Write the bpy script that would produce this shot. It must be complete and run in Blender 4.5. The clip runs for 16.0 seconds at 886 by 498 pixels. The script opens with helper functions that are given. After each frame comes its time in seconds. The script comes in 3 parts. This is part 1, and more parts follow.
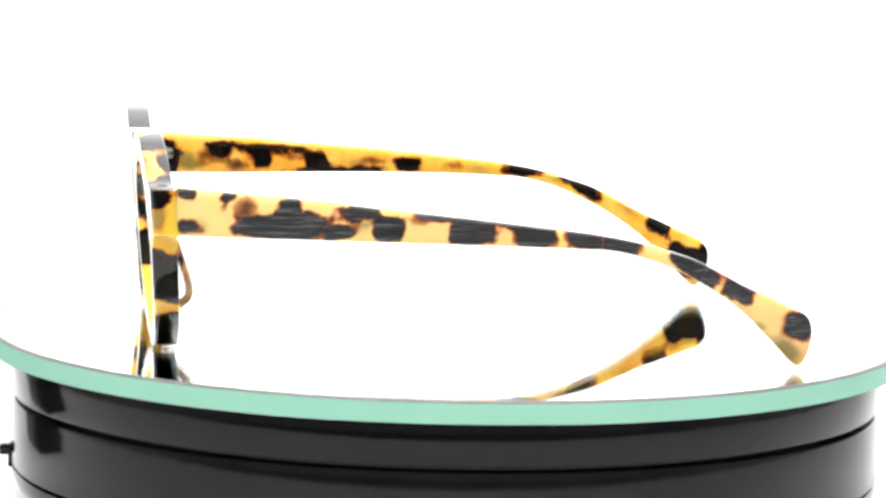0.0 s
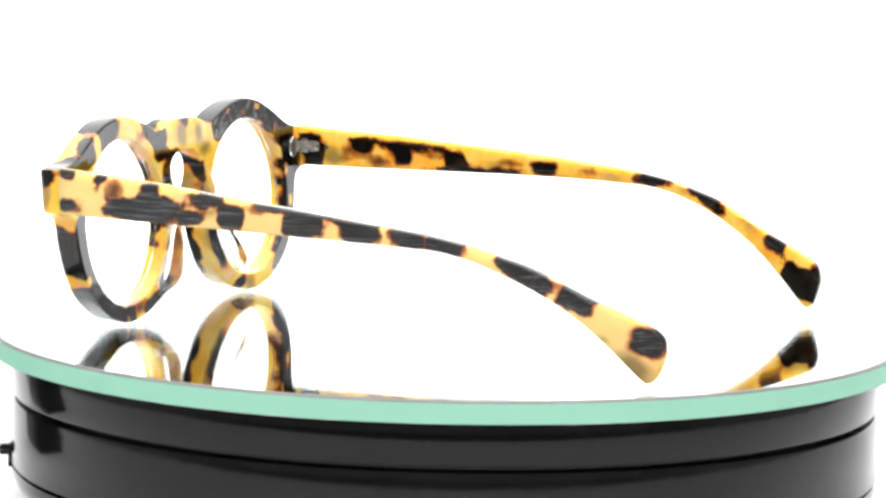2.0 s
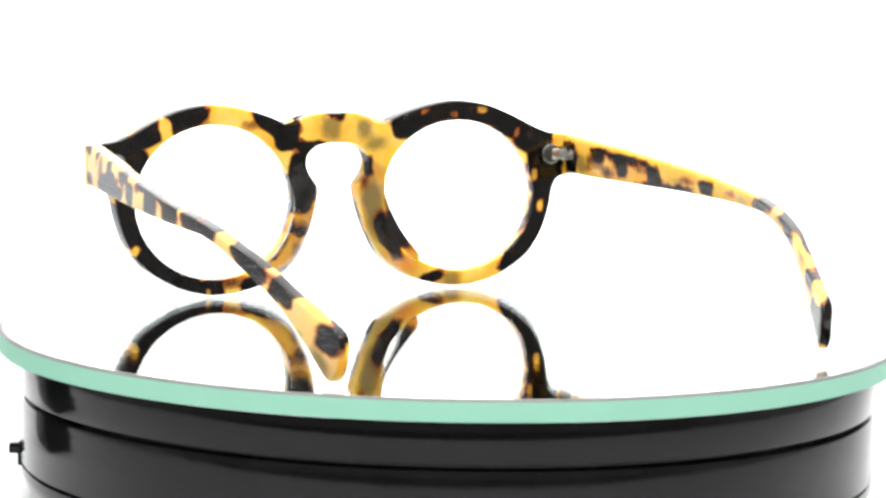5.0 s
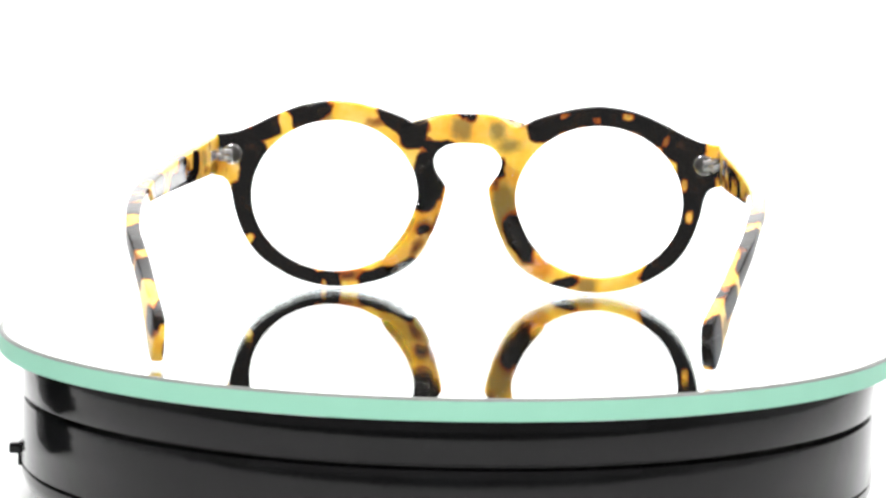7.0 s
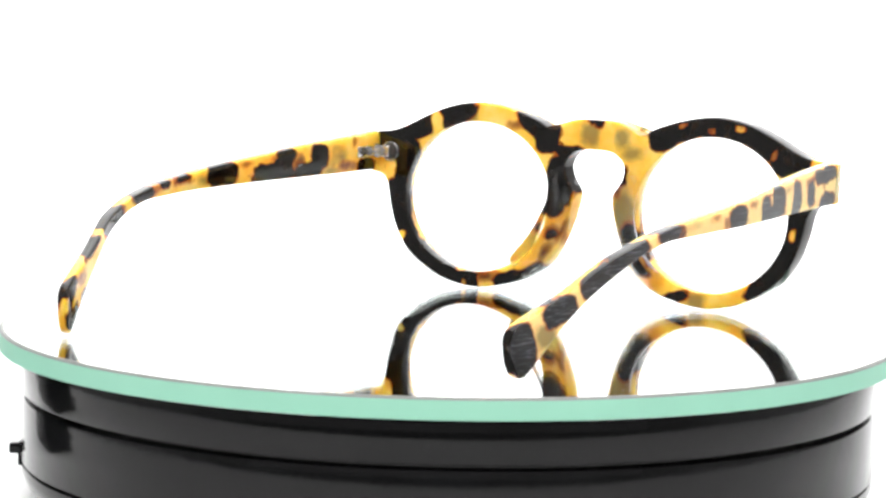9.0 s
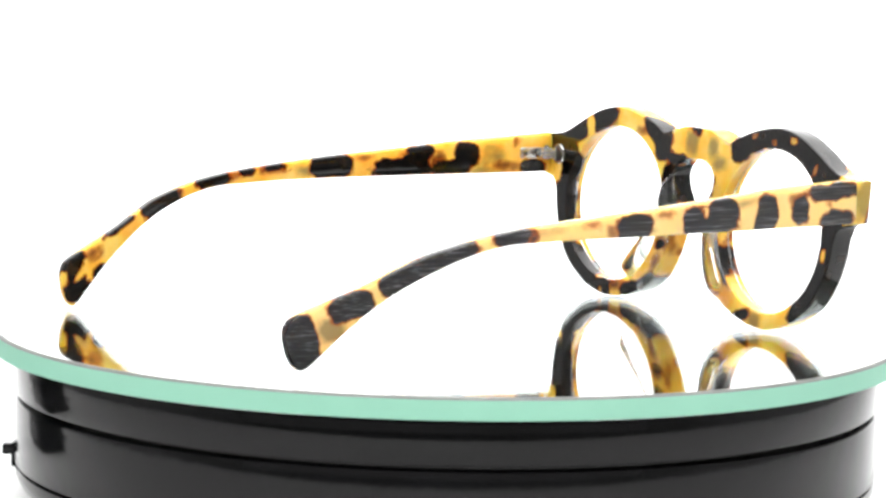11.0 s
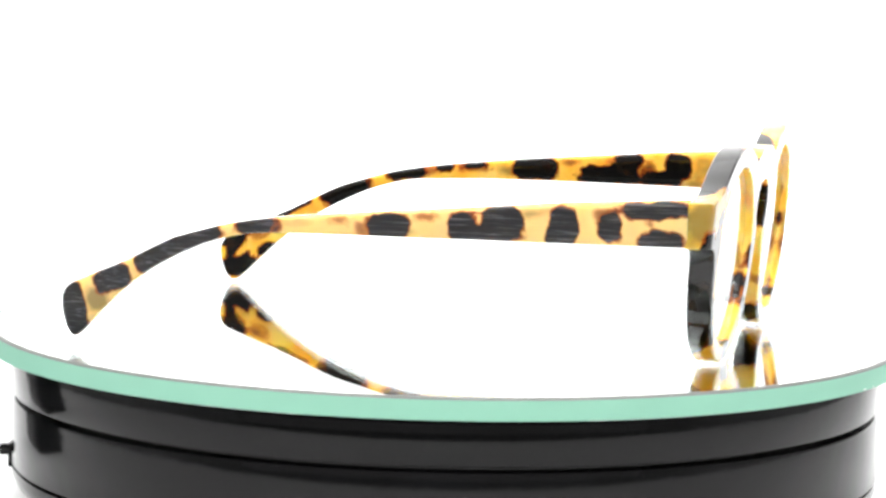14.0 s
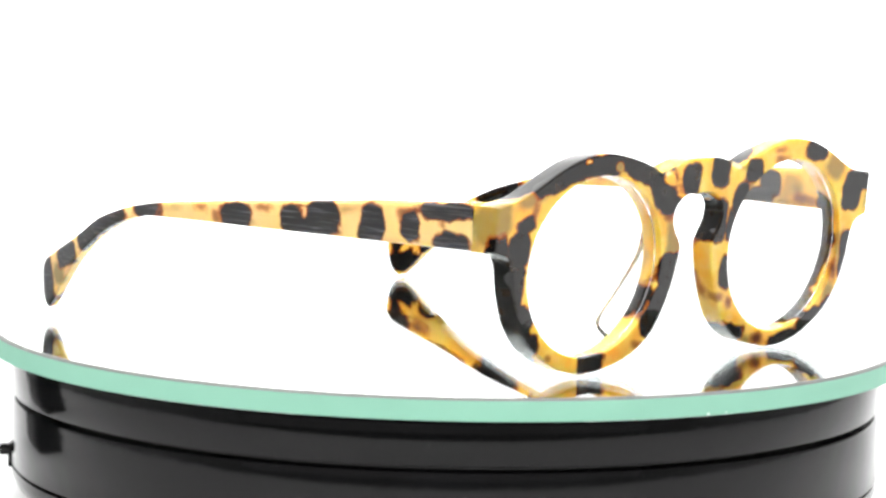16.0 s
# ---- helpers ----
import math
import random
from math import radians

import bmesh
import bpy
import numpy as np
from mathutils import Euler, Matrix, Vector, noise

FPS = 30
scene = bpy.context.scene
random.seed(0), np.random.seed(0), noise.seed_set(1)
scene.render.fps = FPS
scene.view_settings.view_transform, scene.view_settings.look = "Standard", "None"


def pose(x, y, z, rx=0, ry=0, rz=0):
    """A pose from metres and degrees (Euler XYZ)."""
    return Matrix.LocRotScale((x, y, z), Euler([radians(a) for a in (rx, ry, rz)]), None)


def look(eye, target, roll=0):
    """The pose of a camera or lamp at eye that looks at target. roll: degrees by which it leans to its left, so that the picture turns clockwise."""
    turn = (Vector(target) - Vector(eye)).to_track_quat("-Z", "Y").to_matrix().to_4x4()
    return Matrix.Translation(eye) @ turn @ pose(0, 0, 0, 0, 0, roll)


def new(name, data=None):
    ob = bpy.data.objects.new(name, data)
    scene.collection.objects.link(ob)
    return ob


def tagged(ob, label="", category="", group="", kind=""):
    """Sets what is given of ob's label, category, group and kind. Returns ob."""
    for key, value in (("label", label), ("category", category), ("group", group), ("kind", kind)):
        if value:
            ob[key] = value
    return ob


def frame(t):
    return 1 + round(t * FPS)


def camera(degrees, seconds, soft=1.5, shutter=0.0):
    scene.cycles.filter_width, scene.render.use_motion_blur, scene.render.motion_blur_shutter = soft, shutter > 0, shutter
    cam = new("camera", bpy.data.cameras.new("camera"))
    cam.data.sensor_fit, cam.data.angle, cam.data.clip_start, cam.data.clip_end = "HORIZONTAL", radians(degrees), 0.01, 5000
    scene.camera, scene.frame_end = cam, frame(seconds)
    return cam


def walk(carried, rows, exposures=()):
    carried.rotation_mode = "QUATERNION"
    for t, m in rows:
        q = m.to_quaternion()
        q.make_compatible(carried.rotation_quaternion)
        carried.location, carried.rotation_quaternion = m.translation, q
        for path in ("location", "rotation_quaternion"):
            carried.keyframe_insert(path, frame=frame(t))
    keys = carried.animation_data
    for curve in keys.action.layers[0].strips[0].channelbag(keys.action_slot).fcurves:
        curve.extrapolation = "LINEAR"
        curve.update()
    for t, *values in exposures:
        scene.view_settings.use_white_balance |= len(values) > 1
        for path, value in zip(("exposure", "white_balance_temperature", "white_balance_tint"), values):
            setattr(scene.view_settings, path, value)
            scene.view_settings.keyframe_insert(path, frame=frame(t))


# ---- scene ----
MM = 0.001

# ---- camera: on a stand before the turntable, moved a little as it is refocused ----
cam = camera(14.656, 16.0, soft=2.8)
NEAR = look((0, -0.84492, 0.12005), (-0.00156, 0.14799, 0.00122), 1.29)
FAR = look((0.00002, -0.85822, 0.12165), (-0.00243, 0.13476, 0.00338), 1.29)
walk(cam, [(0, NEAR), (3.3, NEAR), (5.2, FAR), (9.8, FAR), (11.7, NEAR), (16, NEAR)])

# ---- light: a white light tent; its backdrop and unseen roof emit the light ----
world = bpy.data.worlds.new("room")
scene.world = world
world.use_nodes = True
world.node_tree.nodes["Background"].inputs[0].default_value = (1.0, 0.99, 0.985, 1)
world.node_tree.nodes["Background"].inputs[1].default_value = 0.36
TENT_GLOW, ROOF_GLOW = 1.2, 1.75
scene.view_settings.exposure = 0.24


# ---- materials ----
def material(name, color=(0.8, 0.8, 0.8), rough=0.4, metal=0.0):
    m = bpy.data.materials.new(name)
    m.use_nodes = True
    b = m.node_tree.nodes["Principled BSDF"]
    b.inputs["Base Color"].default_value = (*color, 1)
    b.inputs["Roughness"].default_value = rough
    b.inputs["Metallic"].default_value = metal
    return m, m.node_tree, b


def link(tree, a, b):
    tree.links.new(a, b)


def node(tree, kind, **values):
    n = tree.nodes.new(kind)
    for key, value in values.items():
        n.inputs[key.replace("_", " ")].default_value = value
    return n


def maths(tree, op, a, b=None, clamp=False):
    n = tree.nodes.new("ShaderNodeMath")
    n.operation, n.use_clamp = op, clamp
    for i, v in enumerate((a, b)):
        if v is None:
            continue
        if isinstance(v, (int, float)):
            n.inputs[i].default_value = v
        else:
            link(tree, v, n.inputs[i])
    return n.outputs[0]


def ramp(tree, fac, stops):
    n = tree.nodes.new("ShaderNodeValToRGB")
    e = n.color_ramp.elements
    while len(e) < len(stops):
        e.new(0.5)
    for el, (pos, col) in zip(e, stops):
        el.position, el.color = pos, (*col, 1)
    link(tree, fac, n.inputs[0])
    return n.outputs[0]


def mix(tree, fac, a, b):
    n = tree.nodes.new("ShaderNodeMix")
    n.data_type = "RGBA"
    for v, i in ((fac, 0), (a, 6), (b, 7)):
        if isinstance(v, (int, float)):
            n.inputs[i].default_value = v
        elif isinstance(v, tuple):
            n.inputs[i].default_value = (*v, 1)
        else:
            link(tree, v, n.inputs[i])
    return n.outputs[2]


def attribute(tree, name):
    n = tree.nodes.new("ShaderNodeAttribute")
    n.attribute_name = name
    return n.outputs["Fac"]


def noise_of(tree, vec, scale, detail=3.0, rough=0.5):
    n = node(tree, "ShaderNodeTexNoise", Scale=scale, Detail=detail, Roughness=rough)
    link(tree, vec, n.inputs["Vector"])
    return n.outputs["Fac"]


def acetate(name, brushed):
    """Tortoiseshell acetate: amber ground, dark patches with brown edges, olive clouds where a dark layer lies deep."""
    m, t, b = material(name, rough=0.1)
    pos = t.nodes.new("ShaderNodeTexCoord").outputs["Object"]
    wobble = maths(t, "MULTIPLY", maths(t, "SUBTRACT", noise_of(t, pos, 260, 2.0), 0.5), 2.1)
    fine = maths(t, "MULTIPLY", maths(t, "SUBTRACT", noise_of(t, pos, 1000, 2), 0.5), 0.3)
    edge = maths(t, "ADD", wobble, fine)
    dark = maths(t, "ADD", maths(t, "ADD", attribute(t, "patch"), 0.33), edge)
    brown = maths(t, "ADD", attribute(t, "brown"), edge)
    olive = maths(t, "ADD", attribute(t, "olive"), edge)
    cloud = noise_of(t, pos, 120, 4, 0.6)
    ground = ramp(t, cloud, [(0.3, (0.97, 0.47, 0.045)), (0.5, (0.99, 0.62, 0.09)), (0.7, (1.0, 0.72, 0.19))])
    if brushed:
        ground = mix(t, 0.7, ground, (0.96, 0.70, 0.34))
    unit = lambda v, lo, hi: maths(t, "DIVIDE", maths(t, "SUBTRACT", v, lo), hi - lo, True)
    col = mix(t, maths(t, "MULTIPLY", unit(olive, -0.5, 1.2), 0.8), ground, (0.22, 0.17, 0.055))
    col = mix(t, maths(t, "MULTIPLY", unit(brown, -0.6, 0.15), 0.75), col, (0.46, 0.14, 0.02))
    col = mix(t, maths(t, "MULTIPLY", unit(brown, -0.05, 1.1), 0.9), col, (0.10, 0.03, 0.012))
    col = mix(t, unit(dark, -0.42, -0.05), col, (0.36, 0.085, 0.012))
    if brushed:
        mp = node(t, "ShaderNodeMapping", Scale=(900, 30, 1800))
        link(t, pos, mp.inputs[0])
        streak = noise_of(t, mp.outputs[0], 1.0, 4, 0.65)
    # brushed: grey streaks of the scratches, with their highlights and sheen painted in
    deep = ramp(t, streak if brushed else noise_of(t, pos, 260, 3),
                [(0.40, (0.010, 0.010, 0.011)), (0.53, (0.022, 0.022, 0.025)), (0.68, (0.13, 0.13, 0.14))] if brushed else
                [(0.40, (0.002, 0.0017, 0.0016)), (0.58, (0.006, 0.004, 0.0025)), (0.78, (0.028, 0.013, 0.006))])
    col = mix(t, unit(dark, -0.1, 0.16), col, deep)
    link(t, col, b.inputs["Base Color"])
    b.inputs["Subsurface Weight"].default_value = 0.8
    b.inputs["Subsurface Radius"].default_value = (1.0, 0.62, 0.2)
    b.inputs["Subsurface Scale"].default_value = 0.006
    b.inputs["IOR"].default_value = 1.49
    bump = t.nodes.new("ShaderNodeBump")
    if brushed:
        b.inputs["IOR"].default_value = 1.5
        link(t, maths(t, "ADD", maths(t, "MULTIPLY", streak, 0.35), 0.22), b.inputs["Roughness"])
        bump.inputs["Strength"].default_value, bump.inputs["Distance"].default_value = 0.8, 0.00012
        link(t, streak, bump.inputs["Height"])
    else:
        b.inputs["Roughness"].default_value = 0.045
        bump.inputs["Strength"].default_value, bump.inputs["Distance"].default_value = 0.15, 0.0003
        link(t, noise_of(t, pos, 200, 2), bump.inputs["Height"])
    link(t, bump.outputs[0], b.inputs["Normal"])
    return m


POLISHED = acetate("polished tortoiseshell acetate", False)
BRUSHED = acetate("brushed tortoiseshell acetate", True)
STEEL, t_, b_ = material("hinge steel", (0.82, 0.81, 0.79), 0.16, 1.0)
DARK_STEEL, t_, b_ = material("screw steel", (0.12, 0.115, 0.11), 0.3, 1.0)


def black_plastic():
    m, t, b = material("glossy black plastic", (0.008, 0.008, 0.0085), 0.12)
    pos = t.nodes.new("ShaderNodeTexCoord").outputs["Object"]
    smear = noise_of(t, pos, 25, 5, 0.65)
    link(t, maths(t, "ADD", maths(t, "MULTIPLY", smear, 0.10), 0.06), b.inputs["Roughness"])
    link(t, ramp(t, noise_of(t, pos, 60, 4), [(0.3, (0.003, 0.003, 0.0033)), (0.8, (0.006, 0.0063, 0.007))]), b.inputs["Base Color"])
    bump = t.nodes.new("ShaderNodeBump")
    bump.inputs["Strength"].default_value, bump.inputs["Distance"].default_value = 0.08, 0.0004
    link(t, noise_of(t, pos, 300, 3), bump.inputs["Height"])
    link(t, bump.outputs[0], b.inputs["Normal"])
    b.inputs["IOR"].default_value = 1.33
    return m


BLACK = black_plastic()


def plain(name, color, rough, vary=0.06, scale=40):
    m, t, b = material(name, color, rough)
    pos = t.nodes.new("ShaderNodeTexCoord").outputs["Object"]
    lo, hi = tuple(c * (1 - vary) for c in color), tuple(min(1, c * (1 + vary)) for c in color)
    link(t, ramp(t, noise_of(t, pos, scale, 4), [(0.3, lo), (0.7, hi)]), b.inputs["Base Color"])
    return m


WHITE = plain("white table laminate", (0.86, 0.86, 0.86), 0.45, 0.02)
TABLE = plain("dark grey table", (0.02, 0.02, 0.021), 0.95, 0.2)
ARRIS = plain("frosted glass arris", (0.2, 0.21, 0.2), 0.5, 0.1, 200)
GREEN_EDGE = plain("green ground glass edge", (0.27, 0.56, 0.425), 0.6, 0.015, 90)


def glowing(name, color, strength):
    m, t, b = material(name, (0.85, 0.85, 0.85), 0.8)
    b.inputs["Emission Color"].default_value = (*color, 1)
    b.inputs["Emission Strength"].default_value = strength
    return m


# emission put into backdrop and roof stands in for lamps lighting them
FABRIC = glowing("glowing white tent fabric", (1.0, 1.0, 1.0), TENT_GLOW)
ROOF = glowing("glowing unseen tent roof", (1.0, 1.0, 1.0), ROOF_GLOW)
# sides greyed to dim what mirrors in the frame; dimness is in the colour
DIM_SIDE = plain("dimmed tent side", (0.28, 0.28, 0.28), 0.9, 0.04)
LED = glowing("white LED", (1.0, 0.98, 0.95), 300.0)


def clear_glass(name, tint, ior):
    m, t, b = material(name, tint, 0.0)
    b.inputs["Transmission Weight"].default_value = 1.0
    b.inputs["IOR"].default_value = ior
    return m


GLASS = clear_glass("clear float glass", (0.97, 1.0, 0.985), 1.5)
SILVER, t_, b_ = material("mirror silvering", (0.9, 0.905, 0.905), 0.0, 1.0)


PAD = clear_glass("clear acetate", (0.995, 0.99, 0.985), 1.34)
BACKING = plain("dark mirror backing paint", (0.02, 0.02, 0.022), 0.6, 0.15)
LENS = clear_glass("clear demo lens", (0.995, 0.995, 0.99), 1.45)


# ---- mesh helpers ----
def mesh_object(name, verts, faces, mats, parent=None, label="", smooth=True, mat_of=None, angle=35):
    me = bpy.data.meshes.new(name)
    me.from_pydata([tuple(v) for v in verts], [], faces)
    bm = bmesh.new()
    bm.from_mesh(me)
    bmesh.ops.remove_doubles(bm, verts=bm.verts, dist=1e-6)
    bmesh.ops.recalc_face_normals(bm, faces=bm.faces)
    bm.to_mesh(me)
    bm.free()
    for m in mats if isinstance(mats, (list, tuple)) else [mats]:
        me.materials.append(m)
    if mat_of:
        for p in me.polygons:
            p.material_index = mat_of(p.center, p.normal)
    if smooth:
        me.shade_smooth()
        me.set_sharp_from_angle(angle=radians(angle))
    ob = new(name, me)
    if parent:
        ob.parent = parent
    if label:
        tagged(ob, label)
    return ob


def part(name, bm, mat, parent, label=""):
    me = bpy.data.meshes.new(name)
    bmesh.ops.recalc_face_normals(bm, faces=bm.faces)
    bm.to_mesh(me)
    bm.free()
    me.materials.append(mat)
    me.shade_smooth()
    me.set_sharp_from_angle(angle=radians(35))
    ob = new(name, me)
    ob.parent = parent
    if label:
        tagged(ob, label)
    return ob


def lathe(profile, n=192):
    """Verts and faces of a profile of (radius, height) turned about z; ends on the axis are closed."""
    verts, faces = [], []
    for r, z in profile:
        for i in range(n):
            a = 2 * math.pi * i / n
            verts.append((r * math.cos(a), r * math.sin(a), z))
    for k in range(len(profile) - 1):
        for i in range(n):
            j = (i + 1) % n
            faces.append((k * n + i, k * n + j, (k + 1) * n + j, (k + 1) * n + i))
    faces.append(tuple(range(n - 1, -1, -1)))
    faces.append(tuple((len(profile) - 1) * n + i for i in range(n)))
    return verts, faces


def rounded_box(sx, sy, sz, bevel, at=(0, 0, 0), turn=None, segments=3):
    bm = bmesh.new()
    bmesh.ops.create_cube(bm, size=1, matrix=Matrix.Diagonal((sx, sy, sz, 1)))
    bmesh.ops.bevel(bm, geom=bm.edges[:], offset=bevel, segments=segments, affect="EDGES", profile=0.5)
    bmesh.ops.transform(bm, matrix=Matrix.Translation(at) @ (turn or Matrix()), verts=bm.verts)
    return bm


def rod(radius, length, axis="Z", at=(0, 0, 0), n=20, bevel=0.0002):
    bm = bmesh.new()
    bmesh.ops.create_cone(bm, cap_ends=True, segments=n, radius1=radius, radius2=radius, depth=length)
    rim = [e for e in bm.edges if abs(e.verts[0].co.z - e.verts[1].co.z) < 1e-9]
    bmesh.ops.bevel(bm, geom=rim, offset=bevel, segments=2, affect="EDGES", profile=0.5)
    turn = {"Z": Matrix(), "X": pose(0, 0, 0, 0, 90, 0), "Y": pose(0, 0, 0, 90, 0, 0)}[axis]
    bmesh.ops.transform(bm, matrix=Matrix.Translation(at) @ turn, verts=bm.verts)
    return bm


def ring_bead(radius, thick, at, n=28, k=8):
    """A thin ring, in millimetres, standing in the plane across y."""
    bm = bmesh.new()
    loops = []
    for i in range(n):
        a = 2 * math.pi * i / n
        loops.append([bm.verts.new(((radius + thick * math.cos(q)) * math.cos(a) * MM + at[0], thick * math.sin(q) * MM + at[1],
                                    (radius + thick * math.cos(q)) * math.sin(a) * MM + at[2])) for q in (2 * math.pi * j / k for j in range(k))])
    for i in range(n):
        for j in range(k):
            bm.faces.new((loops[i][j], loops[i][(j + 1) % k], loops[(i + 1) % n][(j + 1) % k], loops[(i + 1) % n][j]))
    return bm


def smooth_rows(rows, steps):
    """Catmull-Rom through the rows of numbers."""
    rows = np.array(rows, float)
    out = []
    for i in range(len(rows) - 1):
        p0, p1, p2, p3 = rows[max(i - 1, 0)], rows[i], rows[i + 1], rows[min(i + 2, len(rows) - 1)]
        for k in range(steps):
            s = k / steps
            out.append(0.5 * (2 * p1 + (p2 - p0) * s + (2 * p0 - 5 * p1 + 4 * p2 - p3) * s * s + (3 * p1 - p0 - 3 * p2 + p3) * s ** 3))
    out.append(rows[-1])
    return np.array(out)


# ---- the acetate's figure: ellipses in millimetres. D dark, B brown, O olive, Y amber gap ----
def front_rear_patches(p):
    p("D", -60.1, 31.0, 3.7, 6.2, 2)
    p("D", -60.2, 23.3, 3.9, 7.8, 2)
    p("D", -58.5, 14.8, 4.1, 5.2, 27)
    p("D", -53.8, 8.5, 5.6, 3.6, -40)
    p("D", -46.7, 4.0, 6.2, 3.1, -18)
    p("D", -63.6, 39.7, 7.0, 2.8, 2)
    p("D", -61.2, 36.4, 5.4, 4.6, 2)
    p("D", -54.4, 43.3, 3.7, 3.1, 31)
    p("D", -58.8, 33.4, 4.4, 6.2, 2)
    p("D", -61.8, 24.0, 3.1, 9.3, 2)
    p("D", -59.7, 16.3, 2.8, 6.2, -8)
    p("D", -51.4, 7.3, 8.5, 2.8, -36)
    p("D", -57.7, 11.0, 3.9, 2.2, -49)
    p("D", -39.6, 1.9, 7.0, 2.3, 2)
    p("D", -22.6, 3.3, 5.9, 2.2, 17)
    p("D", -17.2, 6.2, 3.1, 1.2, 32)
    p("D", -45.1, 47.4, 7.0, 3.1, 17)
    p("D", -17.6, 45.8, 6.9, 3.4, -33)
    p("D", -14.9, 41.7, 3.1, 3.4, 2)
    p("D", -10.3, 31.1, 3.7, 6.2, 2)
    p("D", -11.5, 25.7, 2.8, 3.9, 2)
    p("D", -7.9, 38.9, 3.4, 1.2, 2)
    p("B", -12.3, 17.2, 2.8, 1.5, 22)
    p("D", -12.3, 16.5, 1.5, 0.9, 22)
    p("B", -13.8, 11.7, 1.4, 3.4, -33)
    p("B", -16.8, 7.4, 0.9, 3.1, -48)
    p("D", -18.8, 6.1, 3.9, 1.2, 32)
    p("D", -0.4, 47.2, 2.1, 0.9, 2)
    p("Y", -58.8, 12.8, 1.4, 2.0, -38)
    p("Y", -63.9, 30.9, 2.2, 4.0, 2)
    p("Y", -66.9, 33.1, 2.8, 1.9, 2)
    p("Y", -65.0, 26.2, 1.6, 3.1, 2)
    p("Y", -31.9, 2.1, 2.3, 2.3, 2)
    p("Y", -38.1, 1.2, 0.9, 1.2, 2)
    p("Y", -49.4, 43.7, 2.3, 4.9, 22)
    p("O", -38.9, 47.1, 2.2, 3.4, 2)
    p("O", -61.3, 38.0, 7.0, 2.2, 2)
    p("O", -10.2, 37.0, 3.1, 2.8, 2)
    p("O", -43.5, 2.9, 3.1, 2.2, 2)
    p("O", -1.9, 44.0, 3.1, 4.0, 2)
    p("O", 8.1, 43.2, 2.5, 3.4, 2)
    p("O", 11.3, 39.5, 3.7, 2.1, 2)
    p("O", -37.3, 2.0, 2.5, 1.9, 2)
    p("B", -52.2, 9.6, 3.4, 1.6, -38)
    p("B", -31.9, 3.5, 4.3, 1.6, 2)
    p("B", -9.0, 17.3, 0.8, 2.8, -28)
    p("B", -25.0, 45.2, 2.5, 1.1, 2)
    p("B", -12.6, 41.0, 1.2, 2.8, 2)
    p("D", 8.8, 33.3, 1.2, 2.1, 2)
    p("B", 7.7, 29.4, 1.2, 2.2, 2)
    p("D", 14.4, 14.6, 2.0, 5.8, 30)
    p("O", 10.2, 22.5, 3.1, 8.5, 12)
    p("D", 27.1, 2.8, 2.8, 1.1, 17)
    p("O", 32.9, 2.2, 3.1, 2.5, 2)
    p("D", 54.2, 8.3, 6.9, 3.4, 47)
    p("D", 59.3, 15.0, 3.3, 6.1, -23)
    p("D", 61.3, 22.7, 3.3, 9.2, -6)
    p("D", 61.8, 31.9, 4.8, 8.4, 2)
    p("D", 63.9, 37.3, 5.1, 5.2, 2)
    p("D", 59.3, 40.2, 6.1, 4.6, -18)
    p("D", 52.3, 44.6, 6.1, 4.0, -28)
    p("D", 44.6, 47.7, 6.8, 3.4, -10)
    p("D", 36.2, 48.6, 7.6, 3.1, 2)
    p("D", 27.9, 47.3, 6.1, 2.7, 17)
    p("D", 20.3, 44.6, 3.8, 3.4, 27)
    p("Y", 60.3, 21.6, 1.2, 2.1, -8)
    p("Y", 67.1, 40.0, 3.0, 2.7, 2)
    p("B", 53.9, 42.3, 1.2, 3.7, -23)
    p("B", 25.9, 47.9, 2.4, 1.1, 17)
    p("B", 34.4, 46.9, 2.1, 1.4, 2)
    p("O", 43.1, 48.1, 2.1, 1.4, 2)
    p("Y", 53.9, 42.3, 0.8, 2.9, -23)
    p("Y", 26.2, 48.0, 2.0, 0.8, 17)
    p("Y", 34.4, 46.9, 1.4, 0.9, 2)
    p("Y", 43.1, 48.1, 1.8, 1.1, 2)
    p("O", 58.8, 30.3, 1.5, 3.4, 2)
    p("Y", 58.8, 30.3, 0.9, 2.1, 2)
    p("O", 14.2, 24.0, 4.0, 1.5, -75)
    p("O", 72.4, 35.5, 1.6, 5.0, 0)


